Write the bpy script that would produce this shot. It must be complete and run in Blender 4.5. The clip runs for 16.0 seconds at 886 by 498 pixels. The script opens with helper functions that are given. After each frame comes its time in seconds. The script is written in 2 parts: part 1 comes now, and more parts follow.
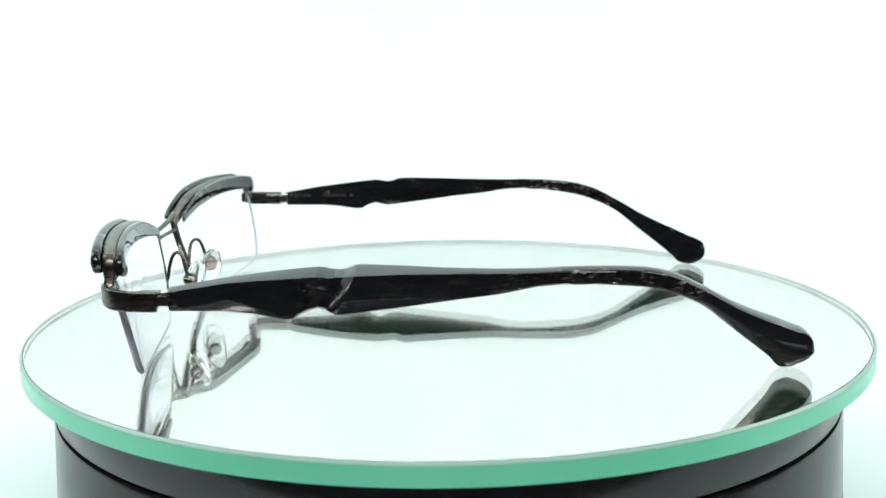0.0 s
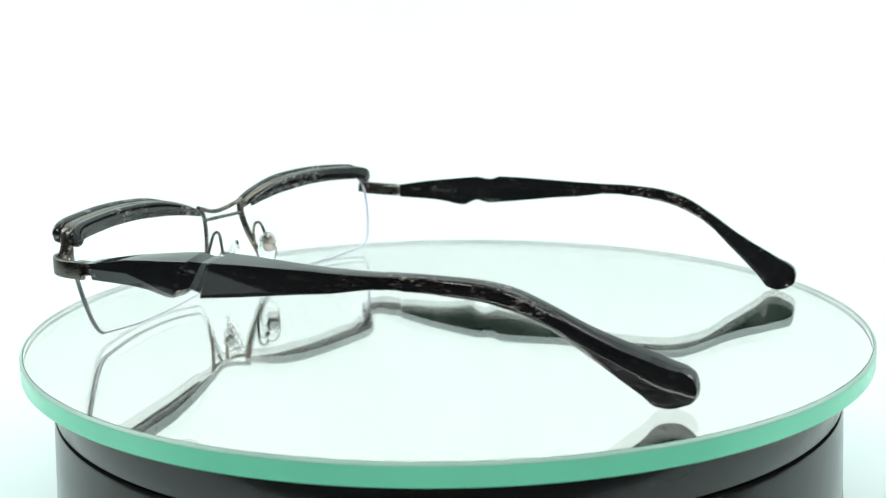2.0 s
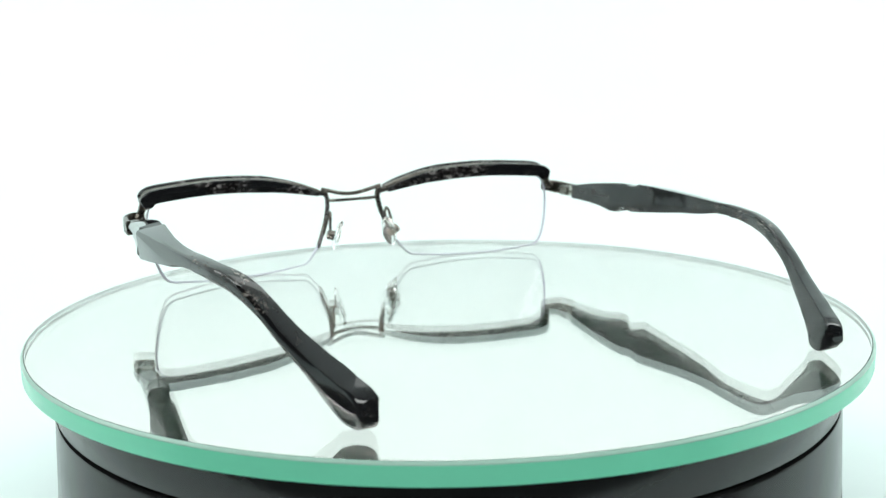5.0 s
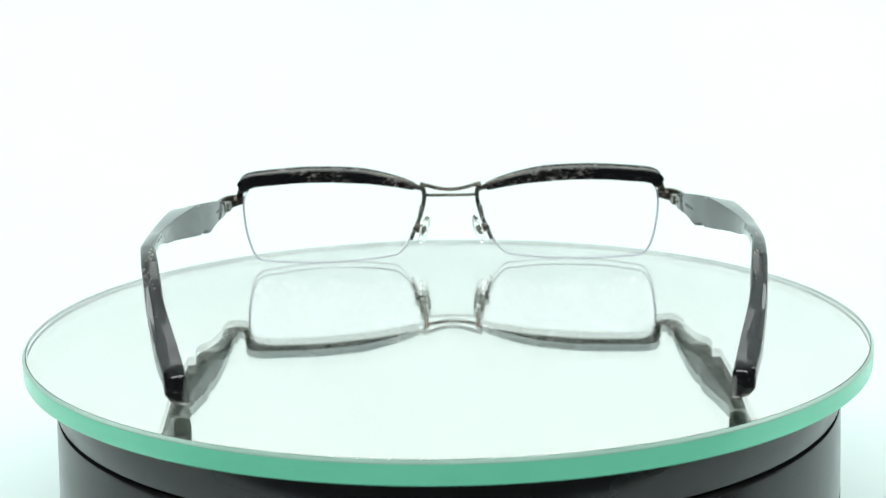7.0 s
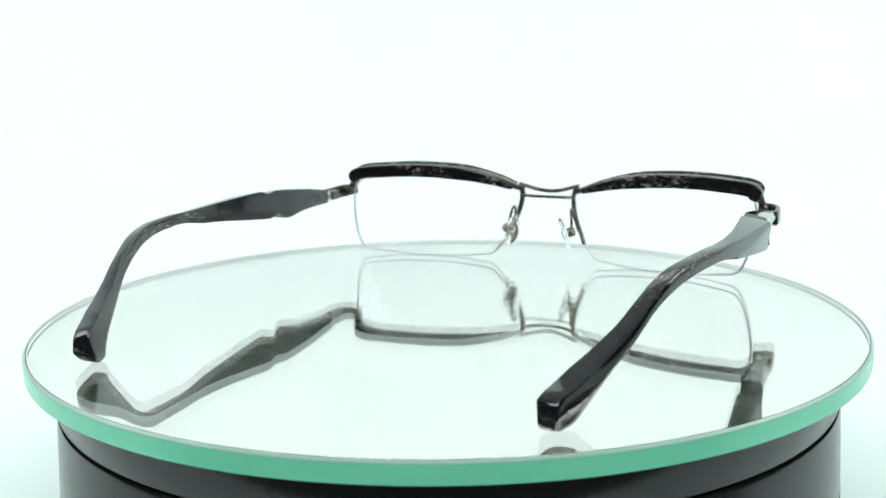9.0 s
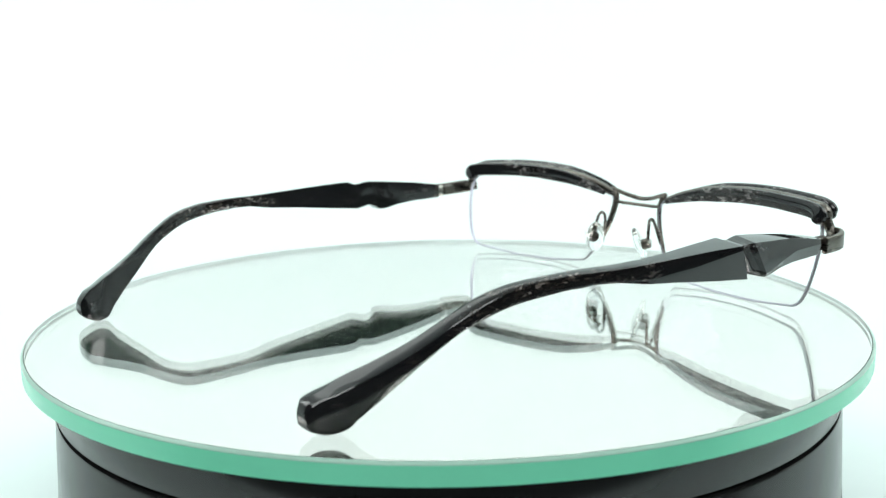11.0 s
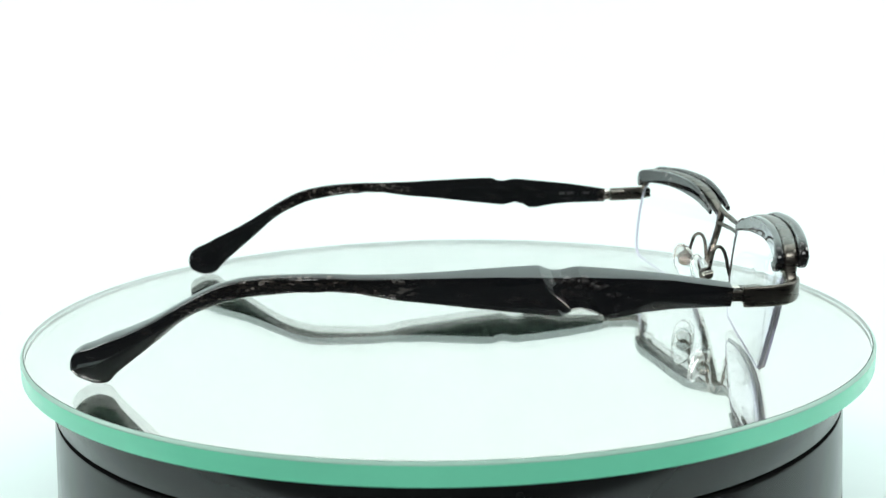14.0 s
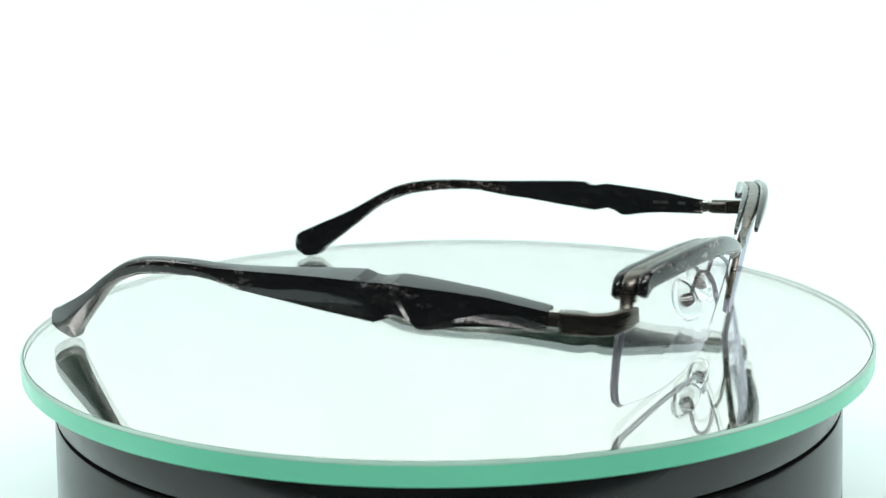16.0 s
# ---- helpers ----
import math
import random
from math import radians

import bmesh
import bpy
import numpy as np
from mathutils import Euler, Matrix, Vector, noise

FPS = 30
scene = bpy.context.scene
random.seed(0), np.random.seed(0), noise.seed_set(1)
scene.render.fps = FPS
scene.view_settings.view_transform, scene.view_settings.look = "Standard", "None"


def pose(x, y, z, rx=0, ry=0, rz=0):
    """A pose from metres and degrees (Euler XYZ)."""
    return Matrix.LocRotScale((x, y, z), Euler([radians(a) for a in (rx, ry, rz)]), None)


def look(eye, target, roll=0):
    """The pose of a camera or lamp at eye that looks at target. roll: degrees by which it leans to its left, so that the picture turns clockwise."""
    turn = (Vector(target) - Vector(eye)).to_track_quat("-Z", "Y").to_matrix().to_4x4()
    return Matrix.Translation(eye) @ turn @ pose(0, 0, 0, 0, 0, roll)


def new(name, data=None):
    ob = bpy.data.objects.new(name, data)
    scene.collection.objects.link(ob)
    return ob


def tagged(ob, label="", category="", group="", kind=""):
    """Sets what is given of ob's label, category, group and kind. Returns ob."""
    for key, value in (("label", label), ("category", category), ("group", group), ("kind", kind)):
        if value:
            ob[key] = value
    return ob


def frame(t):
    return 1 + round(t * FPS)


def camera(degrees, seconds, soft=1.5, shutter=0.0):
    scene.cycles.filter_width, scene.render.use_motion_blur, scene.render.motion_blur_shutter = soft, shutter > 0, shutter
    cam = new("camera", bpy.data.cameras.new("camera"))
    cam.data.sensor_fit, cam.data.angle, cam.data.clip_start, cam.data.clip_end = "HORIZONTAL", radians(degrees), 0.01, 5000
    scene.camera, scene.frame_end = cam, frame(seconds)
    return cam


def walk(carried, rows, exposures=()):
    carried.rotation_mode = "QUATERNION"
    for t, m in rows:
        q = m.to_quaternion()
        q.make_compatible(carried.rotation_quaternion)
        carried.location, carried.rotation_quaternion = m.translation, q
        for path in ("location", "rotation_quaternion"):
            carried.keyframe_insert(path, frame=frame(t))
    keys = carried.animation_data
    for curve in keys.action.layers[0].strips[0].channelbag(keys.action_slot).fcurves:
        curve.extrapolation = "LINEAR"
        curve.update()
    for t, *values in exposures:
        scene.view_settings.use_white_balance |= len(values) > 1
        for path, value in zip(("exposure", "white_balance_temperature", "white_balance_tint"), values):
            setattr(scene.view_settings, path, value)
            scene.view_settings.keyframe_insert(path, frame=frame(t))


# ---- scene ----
SECONDS = 16.0
cam = camera(45.21, SECONDS, soft=1.3)
# a small aperture: the near temple and the middle of the mirror are crisp, the far side is a little soft
cam.data.dof.use_dof, cam.data.dof.focus_distance = True, 0.232
cam.data.dof.aperture_fstop = 0.5 * 36.0 / math.tan(radians(45.21 / 2)) / 1.5
EYE = Vector((0.0, -0.2599, 0.0647))
PAN, TILT, LEAN = -0.16, 10.686, -0.95
AHEAD = Vector((math.sin(radians(PAN)) * math.cos(radians(TILT)), math.cos(radians(PAN)) * math.cos(radians(TILT)), -math.sin(radians(TILT))))


def stand(back):
    """The camera's pose, drawn back along its line of sight."""
    eye = EYE - AHEAD * back
    return look(eye, eye + AHEAD, LEAN)


walk(cam, [(0.0, stand(0)), (4.2, stand(0)), (6.3, stand(0.0016)), (9.2, stand(0.0016)), (11.3, stand(0.0005)), (16.0, stand(0.0004))],
     exposures=[(0.0, -0.13), (4.2, -0.13), (6.3, -0.19), (9.2, -0.19), (11.3, -0.13), (16.0, -0.13)])

# ---- light ----
world = bpy.data.worlds.new("studio")
scene.world = world
world.use_nodes = True
world.node_tree.nodes["Background"].inputs["Color"].default_value = (0.90, 1.0, 0.98, 1)
world.node_tree.nodes["Background"].inputs["Strength"].default_value = 0.02


def area_lamp(name, eye, target, w, h, watts, color=(0.950, 1.0, 0.981)):
    data = bpy.data.lights.new(name, "AREA")
    data.shape, data.size, data.size_y, data.energy, data.color = "RECTANGLE", w, h, watts, color
    ob = new(name, data)
    ob.matrix_world = look(eye, target)
    return ob


area_lamp("top_lamp", (0, 0.37, 0.72), (0, 0.37, 0), 0.9, 0.30, 1.75)
# unseen fill, added to brighten the green glass edge towards the camera
area_lamp("edge_fill_lamp", (0, -0.58, 0.60), (0, -0.05, 0), 0.8, 0.22, 5.0)
# unseen pair, added to whiten the backdrop and its image in the mirror
area_lamp("backdrop_fill_lamp", (-0.62, 0.12, 0.50), (0, 0.6, 0.44), 0.35, 0.5, 2.95)
area_lamp("backdrop_fill_lamp", (0.62, 0.12, 0.50), (0, 0.6, 0.44), 0.35, 0.5, 3.0)

# ---- materials ----


def node_material(name):
    m = bpy.data.materials.new(name)
    m.use_nodes = True
    nt = m.node_tree
    return m, nt, nt.nodes["Principled BSDF"]


def noise_node(nt, scale, detail=4.0, rough=0.55, stretch=None):
    co = nt.nodes.new("ShaderNodeTexCoord")
    mp = nt.nodes.new("ShaderNodeMapping")
    if stretch:
        mp.inputs["Scale"].default_value = stretch
    n = nt.nodes.new("ShaderNodeTexNoise")
    n.inputs["Scale"].default_value, n.inputs["Detail"].default_value, n.inputs["Roughness"].default_value = scale, detail, rough
    nt.links.new(co.outputs["Object"], mp.inputs["Vector"])
    nt.links.new(mp.outputs["Vector"], n.inputs["Vector"])
    return n


def ramp_node(nt, source, stops):
    r = nt.nodes.new("ShaderNodeValToRGB")
    while len(r.color_ramp.elements) < len(stops):
        r.color_ramp.elements.new(0.5)
    for e, (p, c) in zip(r.color_ramp.elements, stops):
        e.position, e.color = p, (*c, 1)
    nt.links.new(source, r.inputs["Fac"])
    return r


def bump_node(nt, source, bsdf, strength, distance):
    b = nt.nodes.new("ShaderNodeBump")
    b.inputs["Strength"].default_value, b.inputs["Distance"].default_value = strength, distance
    nt.links.new(source, b.inputs["Height"])
    nt.links.new(b.outputs["Normal"], bsdf.inputs["Normal"])


def plain(name, color, rough=0.5, metal=0.0, spread=0.12, scale=60.0, bump=0.0, rspread=0.0):
    m, nt, b = node_material(name)
    n = noise_node(nt, scale)
    lo, hi = [c * (1 - spread) for c in color], [min(1, c * (1 + spread)) for c in color]
    nt.links.new(ramp_node(nt, n.outputs["Fac"], [(0.3, lo), (0.7, hi)]).outputs["Color"], b.inputs["Base Color"])
    b.inputs["Roughness"].default_value, b.inputs["Metallic"].default_value = rough, metal
    if rspread:
        n2 = noise_node(nt, scale * 6)
        r = ramp_node(nt, n2.outputs["Fac"], [(0.3, [max(0, rough - rspread)] * 3), (0.7, [rough + rspread] * 3)])
        nt.links.new(r.outputs["Color"], b.inputs["Roughness"])
    if bump:
        bump_node(nt, noise_node(nt, scale * 8).outputs["Fac"], b, bump, 0.0004)
    return m


def acetate(name, along, zone_scale, zone_lo, zone_hi, horn, pale=0.20):
    """Polished black-brown acetate: dark body, smoky zones with a fine mosaic, and a paler horn-coloured patch at the bend."""
    m, nt, b = node_material(name)
    zones = noise_node(nt, zone_scale, 2, 0.5, along)
    zone = ramp_node(nt, zones.outputs["Fac"], [(zone_lo, (0, 0, 0)), (zone_hi, (1, 1, 1))])
    co = nt.nodes.new("ShaderNodeTexCoord")
    mp = nt.nodes.new("ShaderNodeMapping")
    mp.inputs["Scale"].default_value = [0.35 + 0.65 * a for a in along]
    cells = nt.nodes.new("ShaderNodeTexVoronoi")
    cells.inputs["Scale"].default_value = 1700
    nt.links.new(co.outputs["Object"], mp.inputs["Vector"])
    nt.links.new(mp.outputs["Vector"], cells.inputs["Vector"])
    fine = noise_node(nt, 700, 4, 0.65, along)
    tone = nt.nodes.new("ShaderNodeMath")
    tone.operation = "MULTIPLY"
    nt.links.new(cells.outputs["Color"], tone.inputs[0])
    nt.links.new(fine.outputs["Fac"], tone.inputs[1])
    mosaic = ramp_node(nt, tone.outputs["Value"], [(0.0, (0.004, 0.004, 0.004)), (0.22, (0.012, 0.010, 0.010)), (0.36, (0.050, 0.048, 0.048)), (0.50, (pale, pale * 0.96, pale * 0.93))])
    body = ramp_node(nt, fine.outputs["Fac"], [(0.35, (0.008, 0.009, 0.0105)), (0.60, (0.013, 0.0135, 0.0145)), (0.72, (0.026, 0.023, 0.022))])
    mix = nt.nodes.new("ShaderNodeMix")
    mix.data_type = "RGBA"
    nt.links.new(zone.outputs["Color"], mix.inputs["Factor"])
    nt.links.new(body.outputs["Color"], mix.inputs["A"])
    nt.links.new(mosaic.outputs["Color"], mix.inputs["B"])
    last = mix
    if horn:
        split = nt.nodes.new("ShaderNodeSeparateXYZ")
        nt.links.new(co.outputs["Object"], split.inputs["Vector"])
        stretch = nt.nodes.new("ShaderNodeMath")
        stretch.operation = "MULTIPLY"
        stretch.inputs[1].default_value = 5.0
        nt.links.new(split.outputs["X"], stretch.inputs[0])
        patch = ramp_node(nt, stretch.outputs["Value"], [(0.0, (0.8, 0.8, 0.8)), (0.084, (0.7, 0.7, 0.7)), (0.09, (0, 0, 0)), (0.36, (0, 0, 0)), (0.43, (0.9, 0.9, 0.9)), (0.545, (1, 1, 1)), (0.60, (0, 0, 0))])
        long = nt.nodes.new("ShaderNodeMapping")
        long.inputs["Scale"].default_value = (0.3, 1, 1)
        dashes = nt.nodes.new("ShaderNodeTexVoronoi")
        dashes.inputs["Scale"].default_value = 2800
        nt.links.new(co.outputs["Object"], long.inputs["Vector"])
        nt.links.new(long.outputs["Vector"], dashes.inputs["Vector"])
        veins = nt.nodes.new("ShaderNodeMath")
        veins.operation = "MULTIPLY"
        nt.links.new(dashes.outputs["Color"], veins.inputs[0])
        nt.links.new(noise_node(nt, 260, 3, 0.6, (0.5, 1, 1)).outputs["Fac"], veins.inputs[1])
        streak = ramp_node(nt, veins.outputs["Value"], [(0.25, (0.008, 0.008, 0.008)), (0.38, (0.030, 0.025, 0.022)), (0.45, (0.11, 0.095, 0.085)), (0.55, (0.36, 0.33, 0.30))])
        last = nt.nodes.new("ShaderNodeMix")
        last.data_type = "RGBA"
        nt.links.new(patch.outputs["Color"], last.inputs["Factor"])
        nt.links.new(mix.outputs["Result"], last.inputs["A"])
        nt.links.new(streak.outputs["Color"], last.inputs["B"])
    nt.links.new(last.outputs["Result"], b.inputs["Base Color"])
    b.inputs["Roughness"].default_value, b.inputs["IOR"].default_value = 0.05, 1.5
    bump_node(nt, noise_node(nt, 160, 2).outputs["Fac"], b, 0.05, 0.0003)
    return m


def gunmetal():
    """Brushed bronze-grey metal."""
    m, nt, b = node_material("gunmetal")
    n = noise_node(nt, 1500, 4, 0.6, (0.12, 0.12, 1))
    nt.links.new(ramp_node(nt, n.outputs["Fac"], [(0.3, (0.115, 0.104, 0.090)), (0.7, (0.175, 0.160, 0.140))]).outputs["Color"], b.inputs["Base Color"])
    nt.links.new(ramp_node(nt, n.outputs["Fac"], [(0.3, (0.24,) * 3), (0.7, (0.34,) * 3)]).outputs["Color"], b.inputs["Roughness"])
    b.inputs["Metallic"].default_value = 1.0
    return m


def clear(name, color, ior, rough=0.0, tint=(1, 1, 1), spec=0.5):
    m, nt, b = node_material(name)
    b.inputs["Base Color"].default_value = (*color, 1)
    b.inputs["Transmission Weight"].default_value, b.inputs["Roughness"].default_value, b.inputs["IOR"].default_value = 1.0, rough, ior
    b.inputs["Specular Tint"].default_value = (*tint, 1)
    b.inputs["Specular IOR Level"].default_value = spec
    return m


def veiled_glass():
    """Pale green float glass; a faint green veil painted in lifts its dark reflections."""
    m = clear("pale_green_glass", (0.998, 1.0, 0.992), 1.45)
    nt = m.node_tree
    green_veil = nt.nodes.new("ShaderNodeBsdfDiffuse")
    green_veil.inputs["Color"].default_value = (0.56, 0.92, 0.72, 1)
    mix = nt.nodes.new("ShaderNodeMixShader")
    veil_share = ramp_node(nt, noise_node(nt, 90, 5, 0.6).outputs["Fac"], [(0.3, (0.009,) * 3), (0.7, (0.014,) * 3)])
    nt.links.new(veil_share.outputs["Color"], mix.inputs["Fac"])
    nt.links.new(nt.nodes["Principled BSDF"].outputs["BSDF"], mix.inputs[1])
    nt.links.new(green_veil.outputs["BSDF"], mix.inputs[2])
    nt.links.new(mix.outputs["Shader"], nt.nodes["Material Output"].inputs["Surface"])
    return m


def coated_lens():
    """Clear lens material whose weak reflection is violet, as an anti-reflective coat makes it."""
    m, nt, b = node_material("coated_lens")
    nt.nodes.remove(b)
    clear_part = nt.nodes.new("ShaderNodeBsdfRefraction")
    clear_part.inputs["IOR"].default_value, clear_part.inputs["Roughness"].default_value = 1.5, 0.0
    clear_part.inputs["Color"].default_value = (1, 1, 1, 1)
    sheen = nt.nodes.new("ShaderNodeBsdfGlossy")
    sheen.inputs["Color"].default_value, sheen.inputs["Roughness"].default_value = (0.88, 0.85, 1.0, 1), 0.0
    fr = nt.nodes.new("ShaderNodeFresnel")
    fr.inputs["IOR"].default_value = 1.13
    mix = nt.nodes.new("ShaderNodeMixShader")
    nt.links.new(fr.outputs["Fac"], mix.inputs["Fac"])
    nt.links.new(clear_part.outputs["BSDF"], mix.inputs[1])
    nt.links.new(sheen.outputs["BSDF"], mix.inputs[2])
    nt.links.new(mix.outputs["Shader"], nt.nodes["Material Output"].inputs["Surface"])
    return m


M_PAPER = plain("white_paper", (0.735, 0.822, 0.812), 0.9, 0, 0.015, 6.0, 0.05)
M_FABRIC = plain("white_tent_fabric", (0.80, 0.825, 0.82), 0.95, 0, 0.02, 12.0, 0.1)
M_DARK = plain("dark_room_wall", (0.035, 0.037, 0.04), 0.8, 0, 0.2, 3.0)
M_BLACK = plain("black_gloss_plastic", (0.017, 0.018, 0.018), 0.2, 0, 0.2, 40.0, 0.0, 0.03)
# black of the base joint, and painted shade for the gap under the mirror
M_SEAM_SHADE = plain("black_seam_and_gap_shade", (0.002, 0.002, 0.002), 0.8)
M_GLASS = veiled_glass()
M_EDGE = plain("mint_green_glass_edge", (0.25, 0.93, 0.62), 0.2, 0, 0.05, 30.0, 0.02)
M_FROST = plain("frosted_glass_inside", (0.80, 0.86, 0.83), 0.4, 0, 0.05, 40.0)
M_BEVEL = plain("ground_glass_bevel", (0.34, 0.54, 0.45), 0.3, 0, 0.06, 50.0)
M_MIRROR = plain("silver_mirror_backing", (1.0, 0.925, 0.915), 0.012, 1.0, 0.004, 20.0)
M_ACETATE = acetate("marbled_acetate", (0.3, 1, 1), 150, 0.605, 0.65, True)
M_BROW = acetate("marbled_brow_acetate", (1, 0.22, 1), 190, 0.44, 0.52, False, 0.32)
M_METAL = gunmetal()
M_NICKEL = plain("pale_nickel", (0.62, 0.60, 0.55), 0.25, 1.0, 0.08, 900.0)
M_LENS = coated_lens()
M_LENS_EDGE = plain("polished_lens_edge", (0.70, 0.71, 0.82), 0.15, 0, 0.05, 300.0)
M_LENS_EDGE.node_tree.nodes["Principled BSDF"].inputs["Transmission Weight"].default_value = 0.3
M_NYLON = plain("clear_nylon", (0.48, 0.49, 0.52), 0.3, 0, 0.08, 400.0)
M_NYLON.node_tree.nodes["Principled BSDF"].inputs["Transmission Weight"].default_value = 0.35
M_PAD = clear("clear_silicone", (0.965, 0.98, 0.975), 1.38, 0.08)
M_PRINT = plain("grey_foil_print", (0.03, 0.03, 0.03), 0.5, 0.0, 0.2, 900.0)

# ---- mesh helpers ----


def part(name, bm, material, parent, label=""):
    me = bpy.data.meshes.new(name)
    bmesh.ops.recalc_face_normals(bm, faces=bm.faces[:])
    bm.to_mesh(me)
    bm.free()
    for m in material if isinstance(material, (list, tuple)) else [material]:
        me.materials.append(m)
    ob = new(name, me)
    ob.parent = parent
    if label:
        ob["label"] = label
    return ob


def smooth(ob, angle=35):
    me = ob.data
    for p in me.polygons:
        p.use_smooth = True
    me.set_sharp_from_angle(angle=radians(angle))
    return ob


def bevelled(ob, width, segments=2, angle=30):
    b = ob.modifiers.new("edges", "BEVEL")
    b.width, b.segments, b.limit_method, b.angle_limit = width, segments, "ANGLE", radians(angle)
    b.harden_normals = False
    return ob


def curve_through(points, per=6):
    """A Catmull-Rom curve through points of any dimension."""
    p = [np.array(a, float) for a in points]
    p = [2 * p[0] - p[1]] + p + [2 * p[-1] - p[-2]]
    out = []
    for i in range(1, len(p) - 2):
        for k in range(per):
            t = k / per
            out.append(0.5 * (2 * p[i] + (p[i + 1] - p[i - 1]) * t + (2 * p[i - 1] - 5 * p[i] + 4 * p[i + 1] - p[i + 2]) * t * t + (3 * p[i] - p[i - 1] - 3 * p[i + 1] + p[i + 2]) * t ** 3))
    out.append(p[-2])
    return out


def rounded_rect(w, h, r, n=3):
    """A closed loop of points round a rectangle with rounded corners."""
    r = min(r, w * 0.49, h * 0.49)
    pts = []
    for cx, cy, a0 in ((w / 2 - r, h / 2 - r, 0), (-w / 2 + r, h / 2 - r, 90), (-w / 2 + r, -h / 2 + r, 180), (w / 2 - r, -h / 2 + r, 270)):
        for k in range(n + 1):
            a = radians(a0 + 90 * k / n)
            pts.append((cx + r * math.cos(a), cy + r * math.sin(a)))
    return pts


def loft(loops, closed_ends=True):
    bm = bmesh.new()
    rows = [[bm.verts.new(p) for p in loop] for loop in loops]
    n = len(rows[0])
    for a, b in zip(rows, rows[1:]):
        for i in range(n):
            bm.faces.new((a[i], a[(i + 1) % n], b[(i + 1) % n], b[i]))
    if closed_ends:
        bm.faces.new(rows[0])
        bm.faces.new(rows[-1])
    return bm


def sweep(path, sizes, across=Vector((1, 0, 0)), r=0.3, ends=0.6):
    """Sweep a rounded bar along a path (metres); sizes: (depth along `across`, height) for each point of the path. The ends are rounded off."""
    pts = [Vector(p) for p in path]
    loops = []
    for i, p in enumerate(pts):
        t = (pts[min(i + 1, len(pts) - 1)] - pts[max(i - 1, 0)]).normalized()
        v = t.cross(across).normalized()
        u = v.cross(t).normalized()
        w, h = sizes[i]
        ring = rounded_rect(w, h, r * min(w, h))
        loops.append(([p + u * a + v * b for a, b in ring], p, t, min(w, h)))
    out = []
    if ends:
        ring, p, t, s = loops[0]
        for k, f in ((ends, 0.35), (ends * 0.8, 0.7), (ends * 0.4, 0.92)):
            out.append([p + (q - p) * f - t * s * 0.5 * k for q in ring])
    out += [l[0] for l in loops]
    if ends:
        ring, p, t, s = loops[-1]
        for k, f in ((ends * 0.4, 0.92), (ends * 0.8, 0.7), (ends, 0.35)):
            out.append([p + (q - p) * f + t * s * 0.5 * k for q in ring])
    return loft(out)


def wire(path, radius, sides=10):
    pts = [Vector(p) for p in path]
    loops = []
    ref = Vector((0, 1, 0.01))
    for i, p in enumerate(pts):
        t = (pts[min(i + 1, len(pts) - 1)] - pts[max(i - 1, 0)]).normalized()
        if abs(t.dot(ref)) > 0.97:
            ref = Vector((1, 0, 0.2))
        u = (ref - t * ref.dot(t)).normalized()
        v = t.cross(u)
        ref = u
        loops.append([p + (u * math.cos(2 * math.pi * k / sides) + v * math.sin(2 * math.pi * k / sides)) * radius for k in range(sides)])
    return loft(loops)


def lathe(profile, sides=192, closed=False):
    """Turn a profile of (radius, height) about z; a radius of 0 closes the end."""
    bm = bmesh.new()
    rows = []
    for rad, z in profile:
        if rad == 0:
            rows.append([bm.verts.new((0, 0, z))])
        else:
            rows.append([bm.verts.new((rad * math.cos(2 * math.pi * k / sides), rad * math.sin(2 * math.pi * k / sides), z)) for k in range(sides)])
    pairs = list(zip(rows, rows[1:])) + ([(rows[-1], rows[0])] if closed else [])
    for a, b in pairs:
        for i in range(sides):
            j = (i + 1) % sides
            if len(a) == 1:
                bm.faces.new((a[0], b[i], b[j]))
            elif len(b) == 1:
                bm.faces.new((a[i], a[j], b[0]))
            else:
                bm.faces.new((a[i], a[j], b[j], b[i]))
    return bm


def slab(x0, x1, y0, y1, z0, z1):
    bm = bmesh.new()
    bmesh.ops.create_cube(bm, size=1)
    for v in bm.verts:
        v.co = Vector(((x0 + x1) / 2 + v.co.x * (x1 - x0), (y0 + y1) / 2 + v.co.y * (y1 - y0), (z0 + z1) / 2 + v.co.z * (z1 - z0)))
    return bm


# ---- the light tent ----
TABLE = -0.058


def sweep_backdrop():
    """One sheet of white paper: it lies on the table and curves up behind."""
    prof = [(-0.13, TABLE), (0.25, TABLE)]
    for k in range(1, 13):
        a = math.pi / 2 * k / 12
        prof.append((0.25 + 0.35 * math.sin(a), TABLE + 0.35 * (1 - math.cos(a))))
    prof += [(0.60, 0.82)]
    back = []
    for k, (y, z) in enumerate(prof):
        a = math.pi / 2 * min(1.0, max(0.0, (k - 1) / 12))
        back.append((y + 0.002 * math.sin(a), z - 0.002 * math.cos(a)))
    loops = [[(x, y, z) for y, z in prof + back[::-1]] for x in (-0.7, 0.7)]
    ob = part("backdrop", loft(loops), M_PAPER, None)
    smooth(ob, 60)
    return tagged(ob, "plain white seamless paper backdrop curving up from table", "backdrop", kind="structure")


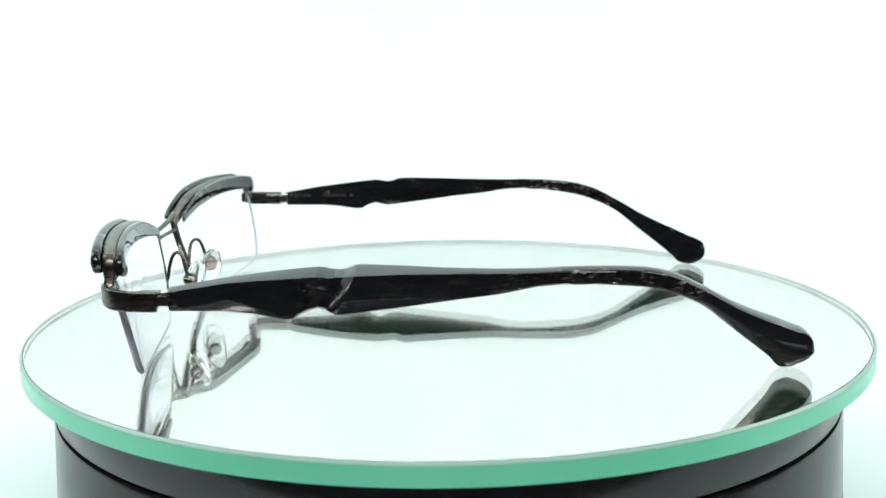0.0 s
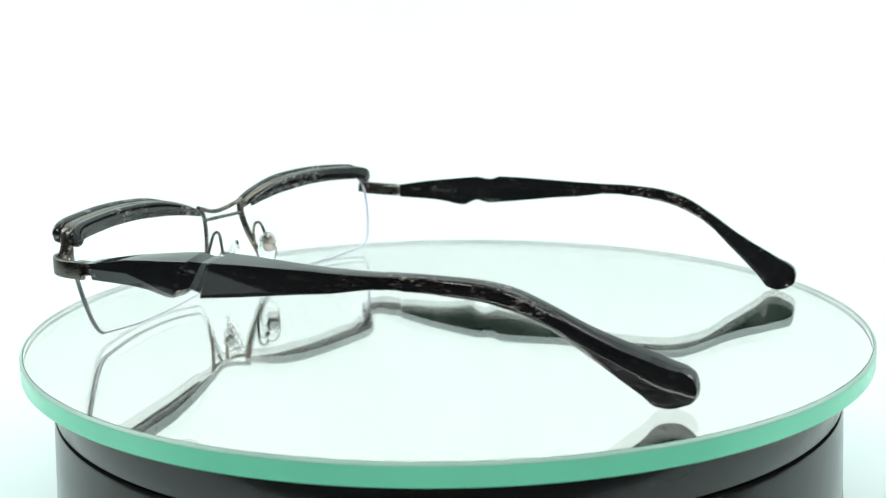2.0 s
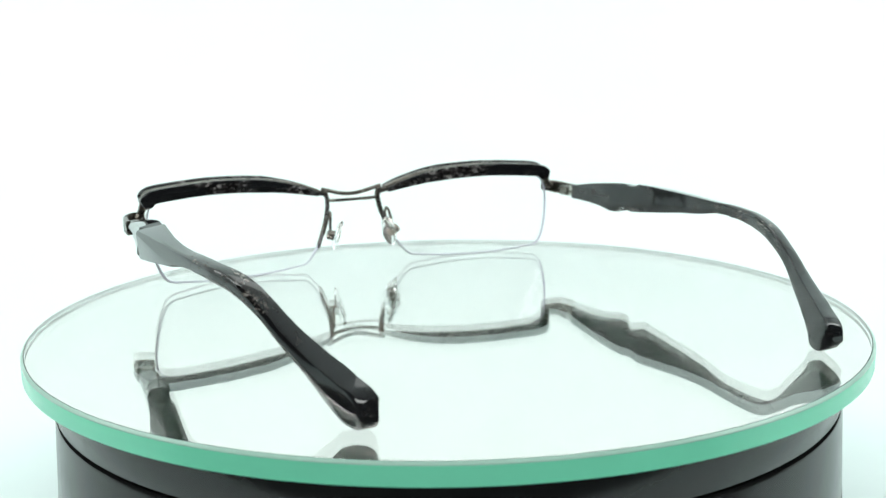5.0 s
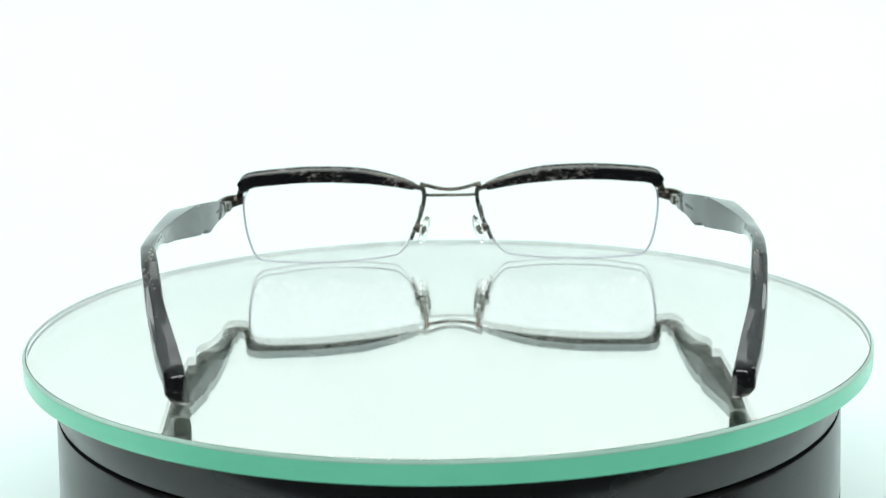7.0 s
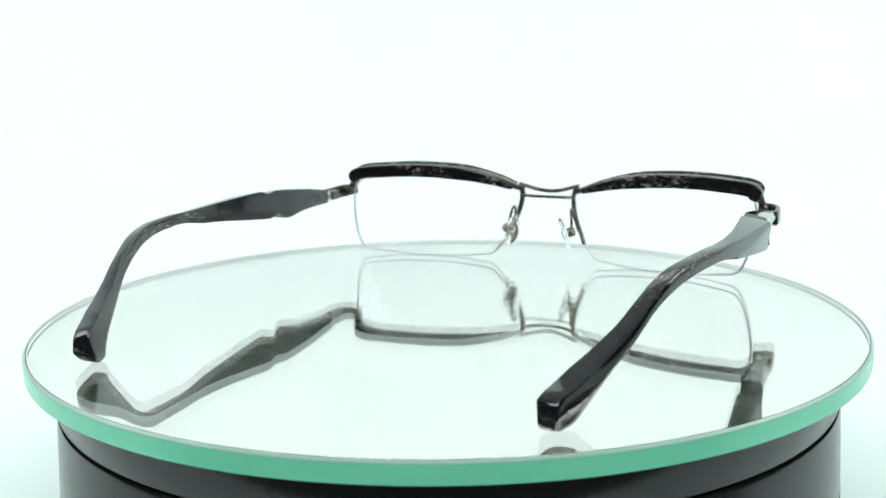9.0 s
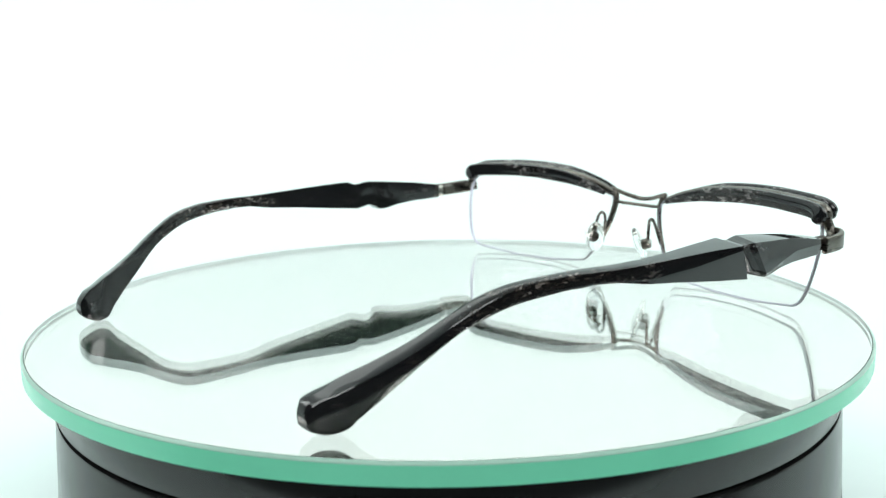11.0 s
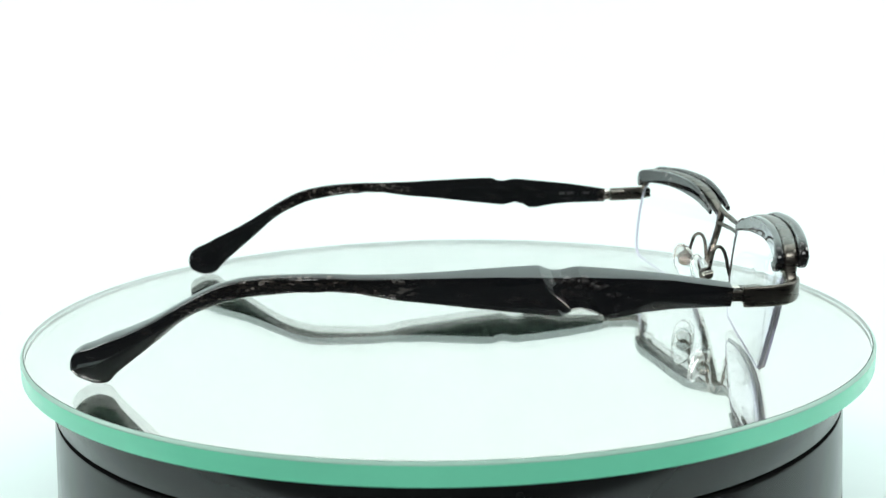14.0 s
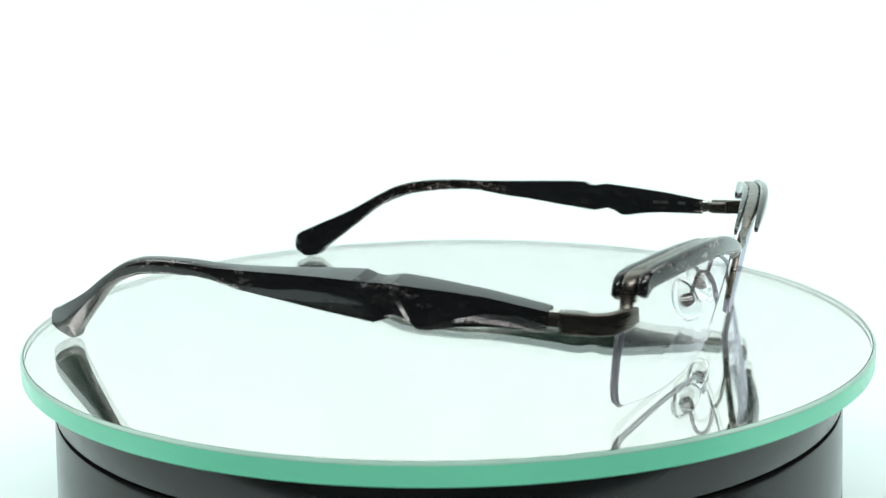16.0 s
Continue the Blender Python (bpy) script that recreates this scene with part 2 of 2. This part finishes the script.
def tent():
    low = TABLE - 0.0025
    tagged(part("floor", slab(-1.6, 1.6, -1.8, 0.64, low - 0.02, low), M_DARK, None), "dark table top under the white paper", "table top", kind="structure")
    tagged(part("wall_left", slab(-0.715, -0.705, 0.0, 0.64, low, 0.82), M_FABRIC, None), "white fabric side panel of light tent", "wall", kind="structure")
    tagged(part("wall_right", slab(0.705, 0.715, 0.0, 0.64, low, 0.82), M_FABRIC, None), "white fabric side panel of light tent", "wall", kind="structure")
    tagged(part("ceiling", slab(-0.715, 0.715, -0.60, 0.64, 0.823, 0.833), M_FABRIC, None), "white fabric top panel of light tent", "ceiling", kind="structure")
    tagged(part("wall_behind", slab(-1.6, 1.6, -1.85, -1.80, low, 1.6), M_DARK, None), "dark wall of unlit room before tent", "wall", kind="structure")


sweep_backdrop()
tent()

# ---- the turntable ----


def turntable():
    root = tagged(new("turntable"), "glossy black round motorised display turntable standing on white paper", "turntable")
    root.location = (0, 0, TABLE)
    up = -TABLE
    body = [(0, 0.0), (0.0925, 0.0), (0.0956, 0.001), (0.0951, up - 0.0355), (0.0946, up - 0.0352), (0.0946, up - 0.0348), (0.0950, up - 0.0345), (0.0942, up - 0.0156), (0.0940, up - 0.0151), (0.0925, up - 0.0150), (0, up - 0.0150)]
    smooth(part("base", lathe(body), M_BLACK, root), 40)
    smooth(part("seam", lathe([(0, up - 0.0149), (0.0926, up - 0.0149), (0.0926, up - 0.0144), (0, up - 0.0144)]), M_SEAM_SHADE, root, "dark gap between base and platter"), 30)
    plat = part("platter", lathe([(0, up - 0.0143), (0.0930, up - 0.0143), (0.0938, up - 0.0142), (0.094, up - 0.0139), (0.094, up - 0.0060), (0.0935, up - 0.0055), (0, up - 0.0055)]), M_BLACK, root, "rotating glossy black platter")
    smooth(plat, 40)
    return root, plat


def mirror_disc():
    """A round of 4 mm mirror glass with a ground bevel and green edge."""
    root = tagged(new("mirror_disc"), "round mirror of thick glass with mint green edge on turntable", "mirror")
    R = 0.1003
    bm = lathe([(0, 0.0), (R - 0.0008, 0.0), (R - 0.00064, -0.0002), (R - 0.00064, -0.0044), (0, -0.0044)], 256)
    for f in bm.faces:
        c = f.calc_center_median()
        if math.hypot(c.x, c.y) > R - 0.0007 and c.z < -0.0003:
            f.material_index = 1
    smooth(part("glass", bm, [M_GLASS, M_FROST], root, "clear pale green glass"), 20)
    bm = lathe([(R - 0.0006, 0.0), (R - 0.0001, -0.0004), (R, -0.0006), (R, -0.0042), (R - 0.0002, -0.0044), (R - 0.0006, -0.0044), (R - 0.0006, -0.0003)], 256, True)
    for f in bm.faces:
        c = f.calc_center_median()
        if math.hypot(c.x, c.y) < R - 0.0005:
            f.material_index = 1
        elif c.z > -0.0005:
            f.material_index = 2
    smooth(part("ground_edge", bm, [M_EDGE, M_FROST, M_BEVEL], root, "mint green ground glass edge"), 20)
    smooth(part("silvering", lathe([(0, -0.00445), (R - 0.0009, -0.00445), (R - 0.0009, -0.0046), (0, -0.0046)], 128), M_MIRROR, root, "silvered mirror backing"), 20)
    # near-black disc put in for the shadowed gap between glass and platter
    smooth(part("gap_shade_disc", lathe([(0, -0.0046), (0.088, -0.0046), (0.088, -0.0055), (0, -0.0055)], 96), M_SEAM_SHADE, root, "black disc added as shade in gap under the mirror"), 20)
    return root


# ---- the spectacles ----
mm = 0.001


def front_x(y):
    """How the wrapped front runs: metres behind the foremost line, at a distance y from the middle."""
    return (-4.9 + 7.9 * (abs(y) / 64.0) ** 2.6) * mm


def lens_x(y, z):
    return front_x(y) + (24.0 - z) * 0.205 * mm


def V(x, y, z):
    return Vector((x * mm, y * mm, z * mm))


BROW = [(8.6, 21.5), (11.5, 22.7), (17.0, 24.3), (26.0, 26.1), (36.0, 27.0), (46.0, 27.2), (55.0, 26.8), (60.4, 26.4), (62.8, 25.7)]


def brow_bar(side, root, name, offset, depth, height, drop, material, y0, label, curl, r=0.28):
    """One of the three layers over a lens."""
    line = [(y, z) for y, z in BROW if y >= y0 and y < 64.5] + curl
    pts = curve_through([((front_x(y) / mm) + offset, side * y, z - drop + (0.2 if side < 0 else -0.15)) for y, z in line], 6)
    n = len(pts)
    sizes = []
    for i in range(n):
        u = i / (n - 1)
        k = min(1.0, 0.34 + 2.6 * u) * min(1.0, 0.62 + 3.2 * (1 - u))
        sizes.append((depth * mm * min(1.0, 0.42 + 2.0 * u), height * mm * k))
    ob = part(name, sweep([V(*p) for p in pts], sizes, r=r), material, root, label)
    return smooth(ob, 50)


def lens(side, root):
    outline = [(9.0, 21.0), (11.0, 22.3), (17.0, 23.8), (28.0, 25.2), (42.0, 25.6), (55.0, 24.8), (61.0, 23.6), (63.1, 21.5), (63.5, 17.0), (62.5, 10.0), (60.9, 4.8), (58.9, 2.3), (55.5, 1.45), (43.0, 0.3), (29.0, 0.45), (19.5, 1.4), (16.8, 2.0), (14.3, 4.6), (11.2, 9.5), (9.1, 15.5), (8.7, 19.0)]
    loop = curve_through(outline + outline[:1], 5)[:-1]
    cy, cz = 36.0, 13.0
    bm = bmesh.new()
    n = len(loop)
    sheets = []
    for depth in (-0.75, 0.75):
        rows = []
        for f in (1.0, 0.985, 0.8, 0.6, 0.4, 0.2):
            rows.append([bm.verts.new((lens_x(cy + (y - cy) * f, cz + (z - cz) * f) + depth * mm, side * (cy + (y - cy) * f) * mm, (cz + (z - cz) * f) * mm)) for y, z in loop])
        mid = bm.verts.new((lens_x(cy, cz) + depth * mm, side * cy * mm, cz * mm))
        for a, b in zip(rows, rows[1:]):
            for i in range(n):
                bm.faces.new((a[i], a[(i + 1) % n], b[(i + 1) % n], b[i]))
        for i in range(n):
            bm.faces.new((rows[-1][i], rows[-1][(i + 1) % n], mid))
        sheets.append(rows[0])
    # the rim of the lens has a shallow groove for the nylon thread
    a, b = sheets
    groove = [[], []]
    for i, (y, z) in enumerate(loop):
        for g, d in ((0, -0.2), (1, 0.2)):
            f = 0.992
            groove[g].append(bm.verts.new((lens_x(y, z) + d * mm, side * (cy + (y - cy) * f) * mm, (cz + (z - cz) * f) * mm)))
    for p, q in ((a, groove[0]), (groove[0], groove[1]), (groove[1], b)):
        for i in range(n):
            bm.faces.new((p[i], p[(i + 1) % n], q[(i + 1) % n], q[i])).material_index = 1
    ob = smooth(part("lens", bm, [M_LENS, M_LENS_EDGE], root, "clear lens with violet anti-reflective sheen"), 25)
    ob.visible_shadow = False
    return ob


def thread(side, root):
    """The clear nylon thread that holds the lens from below, laid in its groove."""
    line = [(63.3, 21.0), (63.6, 17.0), (62.6, 10.0), (61.0, 4.75), (59.0, 2.2), (55.5, 1.35), (43.0, 0.2), (29.0, 0.35), (19.5, 1.3), (16.8, 1.9), (14.2, 4.5), (12.8, 6.5)]
    pts = [Vector((lens_x(y, z), side * y * mm, z * mm)) for y, z in curve_through(line, 5)]
    return smooth(part("nylon_thread", wire(pts, 0.28 * mm, 8), M_NYLON, root, "thin clear nylon thread"), 60)


def temple(side, root):
    """A faceted acetate temple: a tapered front wedge, a slanted notch, a long taper, a bend and a flared tip."""
    #  x top, x bottom, inner top z, outer top z, ridge z, bottom z, inset of the outer face, tuck of the bottom edge
    st = [
        (15.2, 15.4, 21.4, 20.9, 19.9, 17.3, 0, 0.4),
        (26.2, 26.2, 22.9, 22.4, 19.6, 16.9, 0, 0.5),
        (32, 31.6, 23.6, 22.9, 18.2, 16.5, 0, 0.5),
        (38, 36.7, 24.3, 23.3, 16.8, 15.6, 0, 0.5),
        (43.5, 38.8, 24.8, 23.7, 16.6, 15.6, 0, 0.6),
        (45.2, 40.6, 24.5, 23.5, 17.4, 16.7, 0.9, 0.5),
        (46.6, 43, 24.2, 23.5, 18, 17.4, 1.4, 0.8),
        (48.4, 44.8, 24.3, 23.6, 17.8, 17, 1.3, 1.6),
        (50.6, 46.9, 25.2, 24.1, 23.3, 16.2, 0, 0.8),
        (57.8, 57.8, 25, 24.2, 22.4, 17.4, 0, 0.7),
        (68.3, 68.3, 24.5, 24, 20.9, 18.7, 0, 0.15),
        (76.6, 76.6, 24.2, 23.8, 20.7, 19.5, 0, 0.15),
        (84, 84, 24.15, 23.7, 21.4, 20.7, 0, 0.15),
        (89.5, 89.5, 24.35, 23.8, 21.66, 20.9, 0, 0.15),
        (94.8, 94.8, 24.3, 23.8, 21.64, 20.9, 0, 0.15),
        (100, 99.8, 24.2, 23.7, 21.42, 20.5, 0, 0.4),
        (103.4, 102.9, 23.95, 23.4, 21.02, 20.2, 0, 0.4),
        (106.8, 106.2, 23.3, 22.7, 20.44, 19.7, 0, 0.4),
        (111.4, 110.8, 21.5, 20.8, 18.92, 18.1, 0, 0.5),
        (117.3, 116.6, 18, 17.3, 15.72, 15.15, 0, 0.8),
        (123.4, 122.7, 14.4, 13.6, 11.64, 10.25, 0, 1.4),
        (129.7, 128.9, 11.4, 10.5, 8.3, 5.45, 0, 1.4),
        (133.7, 132.2, 9.8, 8.9, 6.24, 2.85, 0, 1.4),
        (136.8, 134.2, 8.5, 7.6, 4.7, 0.8, 0.1, 1.4),
        (139.4, 137, 7.6, 6.9, 3.9, 0.3, 0.3, 1.4),
        (140.9, 138.8, 7, 6.4, 3.7, 0.8, 0.45, 1.1),
        (141.5, 140.6, 5.9, 5.6, 3.5, 1.7, 0.75, 0.7),
        (141.8, 141.5, 4.7, 4.5, 3.4, 2.7, 1.1, 0.4),
    ]

    def outer(x):
        return float(np.interp(x, [15, 30, 44, 51, 60, 70, 80, 90, 100, 110, 120, 141], [70.0, 71.0, 72.2, 73.9, 73.2, 72.2, 71.2, 69.7, 68.1, 65.5, 62.3, 54.6])) - (0.6 if side > 0 else -0.4) * max(0.0, 1 - abs(x - 100) / 24)

    def inner(x):
        return float(np.interp(x, [15, 35, 45, 51, 60, 70, 80, 90, 100, 120, 141], [66.9, 66.6, 67.0, 67.2, 68.0, 68.5, 68.2, 66.8, 65.1, 58.8, 49.9])) - (0.6 * max(0.0, 1 - abs(x - 98) / 24) if side > 0 else 0.0)

    bend = next(i for i, row in enumerate(st) if row[0] > 80)
    loops = []
    for xt, xb, zi, zo, zr, zb, inset, tuck in st[:bend] + [tuple(row) for row in curve_through(st[bend:], 3)]:
        xr = xt + (xb - xt) * (zo - zr) / max(0.1, zo - zb)
        yo = outer(xt) - inset
        yi = inner(xt)
        yb = max(yo - tuck, yi + 0.8)
        if inset > 0.5 and xt > 130:
            yi += inset * 0.6
        up = float(np.interp(xt, [15, 24, 110, 128, 141], [0.0, 0.3, 0.3, 0.1, -0.2]))
        zi, zo, zr, zb = zi + up, zo + up, zr + up, zb + up + (0.3 if 45 < xb < 90 else 0.0)
        sag = (-0.45 if side > 0 else -0.3) * max(0.0, 1 - abs(xt - 107) / 13)
        zi, zo, zr, zb = zi + sag, zo + sag, zr + sag, zb + sag
        lift = (0.6 if side > 0 else 1.0) * min(1.0, max(0.0, (xt - 104) / 14)) * min(1.0, max(0.0, (141.8 - xt) / 2.5))
        zi, zo, zr = zi + lift, zo + lift, zr + lift * 0.5
        corners = [(xt, yi, zi), (xt, yo, zo), (xr, yo + float(np.interp(xt, [54, 64, 110, 120], [0.3, 0.03, 0.03, 0.4])), zr), (xb, yb, zb), (xb, yi, zb)]
        c = float(np.interp(xt, [15, 76, 94, 118, 133, 142], [0.035, 0.04, 0.20, 0.16, 0.045, 0.12]))
        ring = [np.array(p) for p in corners]
        for cut in (c, 0.25):
            ring = [p for a, b in zip(ring, ring[1:] + ring[:1]) for p in (a + (b - a) * cut, b + (a - b) * cut)]
        grow = (0.5 if side > 0 else -0.9) * min(1.0, max(0.0, (xt - 75) / 66)) ** 2
        loops.append([V(x + grow, side * y, z) for x, y, z in ring])
    ob = part("temple", loft(loops), M_ACETATE, root, "faceted black-brown marbled acetate temple")
    for p in ob.data.polygons:
        p.use_smooth = True
    bm = bmesh.new()
    bm.from_mesh(ob.data)
    for e in bm.edges:
        x = (e.verts[0].co.x + e.verts[1].co.x) / 2
        limit = radians(6 if x < 0.078 else 32 if x < 0.118 else 24)
        e.smooth = len(e.link_faces) == 2 and e.calc_face_angle(0) < limit
    bm.to_mesh(ob.data)
    bm.free()
    return ob


def prints(side, arm):
    """Small unreadable foil print on the inner face of a temple."""
    bars = [(20.0, 22.2), (25.0, 27.2), (27.6, 29.4)] if side < 0 else [(20.2, 23.4), (27.0, 34.0), (35.0, 36.2)]
    for x0, x1 in bars:
        y = float(np.interp((x0 + x1) / 2, [15, 35], [66.9, 66.6]))
        y0, y1 = sorted((side * (y - 0.02), side * (y + 0.3)))
        part("print_bar", slab(x0 * mm, x1 * mm, y0 * mm, y1 * mm, 19.8 * mm, 20.6 * mm), M_PRINT, arm)


def endpiece(side, root):
    """The metal corner block that wraps from the front to the temple."""
    path = [(1.6, 63.9, 20.2), (2.6, 66.6, 19.9), (4.6, 68.9, 19.5), (7.4, 69.7, 19.3), (10.2, 69.8, 19.2), (13.1, 69.8, 19.15)]
    pts = [V(x, side * y, z) for x, y, z in curve_through(path, 5)]
    n = len(pts)
    sizes = [(3.9 * mm if i > n * 0.25 else (2.8 + 1.1 * i / (n * 0.25)) * mm, 1.3 * mm) for i in range(n)]
    block = smooth(part("endpiece", sweep(pts, sizes, across=Vector((0, 0, 1)), r=0.3, ends=0.25), M_METAL, root, "gunmetal wraparound endpiece"), 40)
    stem = [V(x, side * y, z) for x, y, z in curve_through([(3.2, 64.0, 24.0), (3.1, 64.5, 22.4), (3.0, 65.2, 20.9), (3.4, 66.2, 19.8)], 4)]
    smooth(part("stem", sweep(stem, [(2.2 * mm, 1.9 * mm)] * len(stem), r=0.3, ends=0.2), M_METAL, block), 40)
    return block


def hinge(side, root):
    h = part("hinge", slab(12.6 * mm, 16.4 * mm, min(side * 67.6, side * 69.6) * mm, max(side * 67.6, side * 69.6) * mm, 18.2 * mm, 20.2 * mm), M_METAL, root, "small gunmetal hinge")
    bevelled(h, 0.0002)
    lo, hi = sorted((side * 66.2, side * 69.2))
    bevelled(part("knuckle", slab(9.0 * mm, 13.4 * mm, lo * mm, hi * mm, 17.9 * mm, 20.7 * mm), M_METAL, h), 0.0003)
    lo, hi = sorted((side * 66.7, side * 69.4))
    bevelled(part("core_plate", slab(13.6 * mm, 15.6 * mm, lo * mm, hi * mm, 20.3 * mm, 20.9 * mm), M_NICKEL, h, "pale metal core end"), 0.0002)
    lo, hi = sorted((side * 66.7, side * 67.3))
    bevelled(part("inner_plate", slab(13.7 * mm, 15.7 * mm, lo * mm, hi * mm, 17.9 * mm, 20.8 * mm), M_NICKEL, h, "pale metal hinge plate"), 0.0002)
    bm = bmesh.new()
    bmesh.ops.create_cone(bm, cap_ends=True, segments=16, radius1=0.55 * mm, radius2=0.55 * mm, depth=0.8 * mm, matrix=Matrix.Translation(V(14.7, side * 66.9, 19.3)) @ Matrix.Rotation(radians(90), 4, "X"))
    smooth(part("screw", bm, M_METAL, h), 40)
    return h


def rim(side, root):
    """The metal bar over the lens runs down along its nasal side."""
    line = [(8.9, 22.6), (8.3, 20.6), (8.5, 17.5), (9.6, 13.4), (11.2, 9.6), (12.6, 6.3)]
    pts = curve_through([((lens_x(y, z) / mm) - 0.1, side * y, z) for y, z in line], 5)
    n = len(pts)
    sizes = [((1.6 - 0.4 * i / n) * mm, (1.45 - 0.25 * i / n) * mm) for i in range(n)]
    return smooth(part("nasal_rim", sweep([V(*p) for p in pts], sizes, r=0.3), M_METAL, root, "gunmetal nasal rim"), 40)


def nose_pad(side, root):
    path = [(-1.7, 10.6, 9.8), (-1.3, 10.2, 11.6), (-0.9, 9.5, 14.2), (-0.2, 9.2, 16.2), (0.9, 9.2, 17.0), (2.0, 9.4, 16.3), (2.7, 9.8, 14.0), (3.2, 10.0, 12.0), (3.7, 9.8, 11.0)]
    pad_arm = smooth(part("pad_arm", wire([V(x, side * y, z) for x, y, z in curve_through(path, 5)], 0.42 * mm), M_METAL, root, "thin bent gunmetal pad arm"), 60)
    turn = Euler((radians(19 * side), radians(10), radians(side * 26))).to_matrix().to_4x4()
    at = Matrix.Translation(V(4.7, side * 8.2, 10.3)) @ turn
    bm = bmesh.new()
    bmesh.ops.create_uvsphere(bm, u_segments=24, v_segments=14, radius=1.0)
    for v in bm.verts:
        taper = 1.0 + 0.12 * v.co.z * -1
        flat = 1.0 if v.co.y * side > 0 else 0.7
        v.co = Vector((v.co.x * 2.8 * taper * mm, v.co.y * 1.15 * flat * mm, math.copysign(abs(v.co.z) ** 0.9, v.co.z) * 4.9 * mm))
        v.co = at @ v.co
    pad = smooth(part("nose_pad", bm, M_PAD, root, "clear silicone nose pad"), 60)
    pad.visible_shadow = False
    bm = bmesh.new()
    box = Matrix.Translation(V(4.0, side * 10.1, 10.6)) @ turn
    bmesh.ops.create_cone(bm, cap_ends=True, segments=18, radius1=1.5 * mm, radius2=1.5 * mm, depth=2.1 * mm, matrix=box @ Matrix.Rotation(radians(90), 4, "X"))
    smooth(bevelled(part("pad_mount", bm, M_METAL, pad, "round metal pad mount"), 0.0002), 40)
    bm = bmesh.new()
    bmesh.ops.create_cone(bm, cap_ends=True, segments=12, radius1=0.5 * mm, radius2=0.5 * mm, depth=2.6 * mm, matrix=box @ Matrix.Translation(V(0.2, side * 0.9, 0.2)) @ Matrix.Rotation(radians(90), 4, "Y"))
    smooth(part("pad_screw", bm, M_NICKEL, pad), 40)
    return pad


def spectacles():
    root = tagged(new("eyeglasses"), "half-rim eyeglasses with black-brown marbled faceted acetate temples, standing open on mirror", "eyeglasses")
    for side in (-1, 1):
        brow_bar(side, root, "front_brow_strip", -2.35, 2.0, 3.8, -0.05, M_BROW, 9, "marbled dark acetate brow strip", [(63.4, 24.6), (63.8, 23.9)], 0.42)
        brow_bar(side, root, "metal_brow_bar", 0.1, 2.75, 3.2, 0.25, M_METAL, 8, "brushed gunmetal brow bar", [(63.5, 24.3), (63.9, 22.9)])
        brow_bar(side, root, "rear_brow_strip", 2.2, 1.45, 3.9, 0.75, M_BROW, 9, "marbled dark acetate brow strip", [(63.3, 24.6), (63.7, 23.9)])
        lens(side, root)
        thread(side, root)
        rim(side, root)
        arm = temple(side, root)
        prints(side, arm)
        endpiece(side, root)
        hinge(side, root)
        nose_pad(side, root)
    upper = [(front_x(9) / mm + 0.2, -9.6, 23.3), (-4.9, -7.0, 22.6), (-5.6, -3.9, 21.7), (-5.9, 0, 21.2), (-5.6, 3.9, 21.7), (-4.9, 7.0, 22.6), (front_x(9) / mm + 0.2, 9.6, 23.3)]
    smooth(part("bridge", wire([V(*p) for p in curve_through(upper, 6)], 0.62 * mm, 12), M_METAL, root, "curved gunmetal bridge"), 60)
    lower = [(-3.7, -8.6, 19.9), (-4.6, -5.0, 19.6), (-4.9, 0, 19.55), (-4.6, 5.0, 19.6), (-3.7, 8.6, 19.9)]
    smooth(part("bridge_bar", wire([V(*p) for p in curve_through(lower, 6)], 0.5 * mm, 12), M_METAL, root, "straight gunmetal second bridge bar"), 60)
    return root


table, platter = turntable()
disc = mirror_disc()
glasses = spectacles()

SPIN = -12.70
REST = pose(-0.066, 0.0030, 0, 0, 0, -1.0)


def motions():
    """The platter carries the mirror and the spectacles round at a steady pace."""
    times = [0.5 * k for k in range(33)]
    walk(platter, [(t, pose(0, 0, 0, 0, 0, SPIN * t)) for t in times])
    walk(disc, [(t, pose(0, 0, 0, 0, 0, SPIN * t)) for t in times])
    walk(glasses, [(t, pose(0, 0, 0, 0, 0, SPIN * t) @ REST) for t in times])


motions()
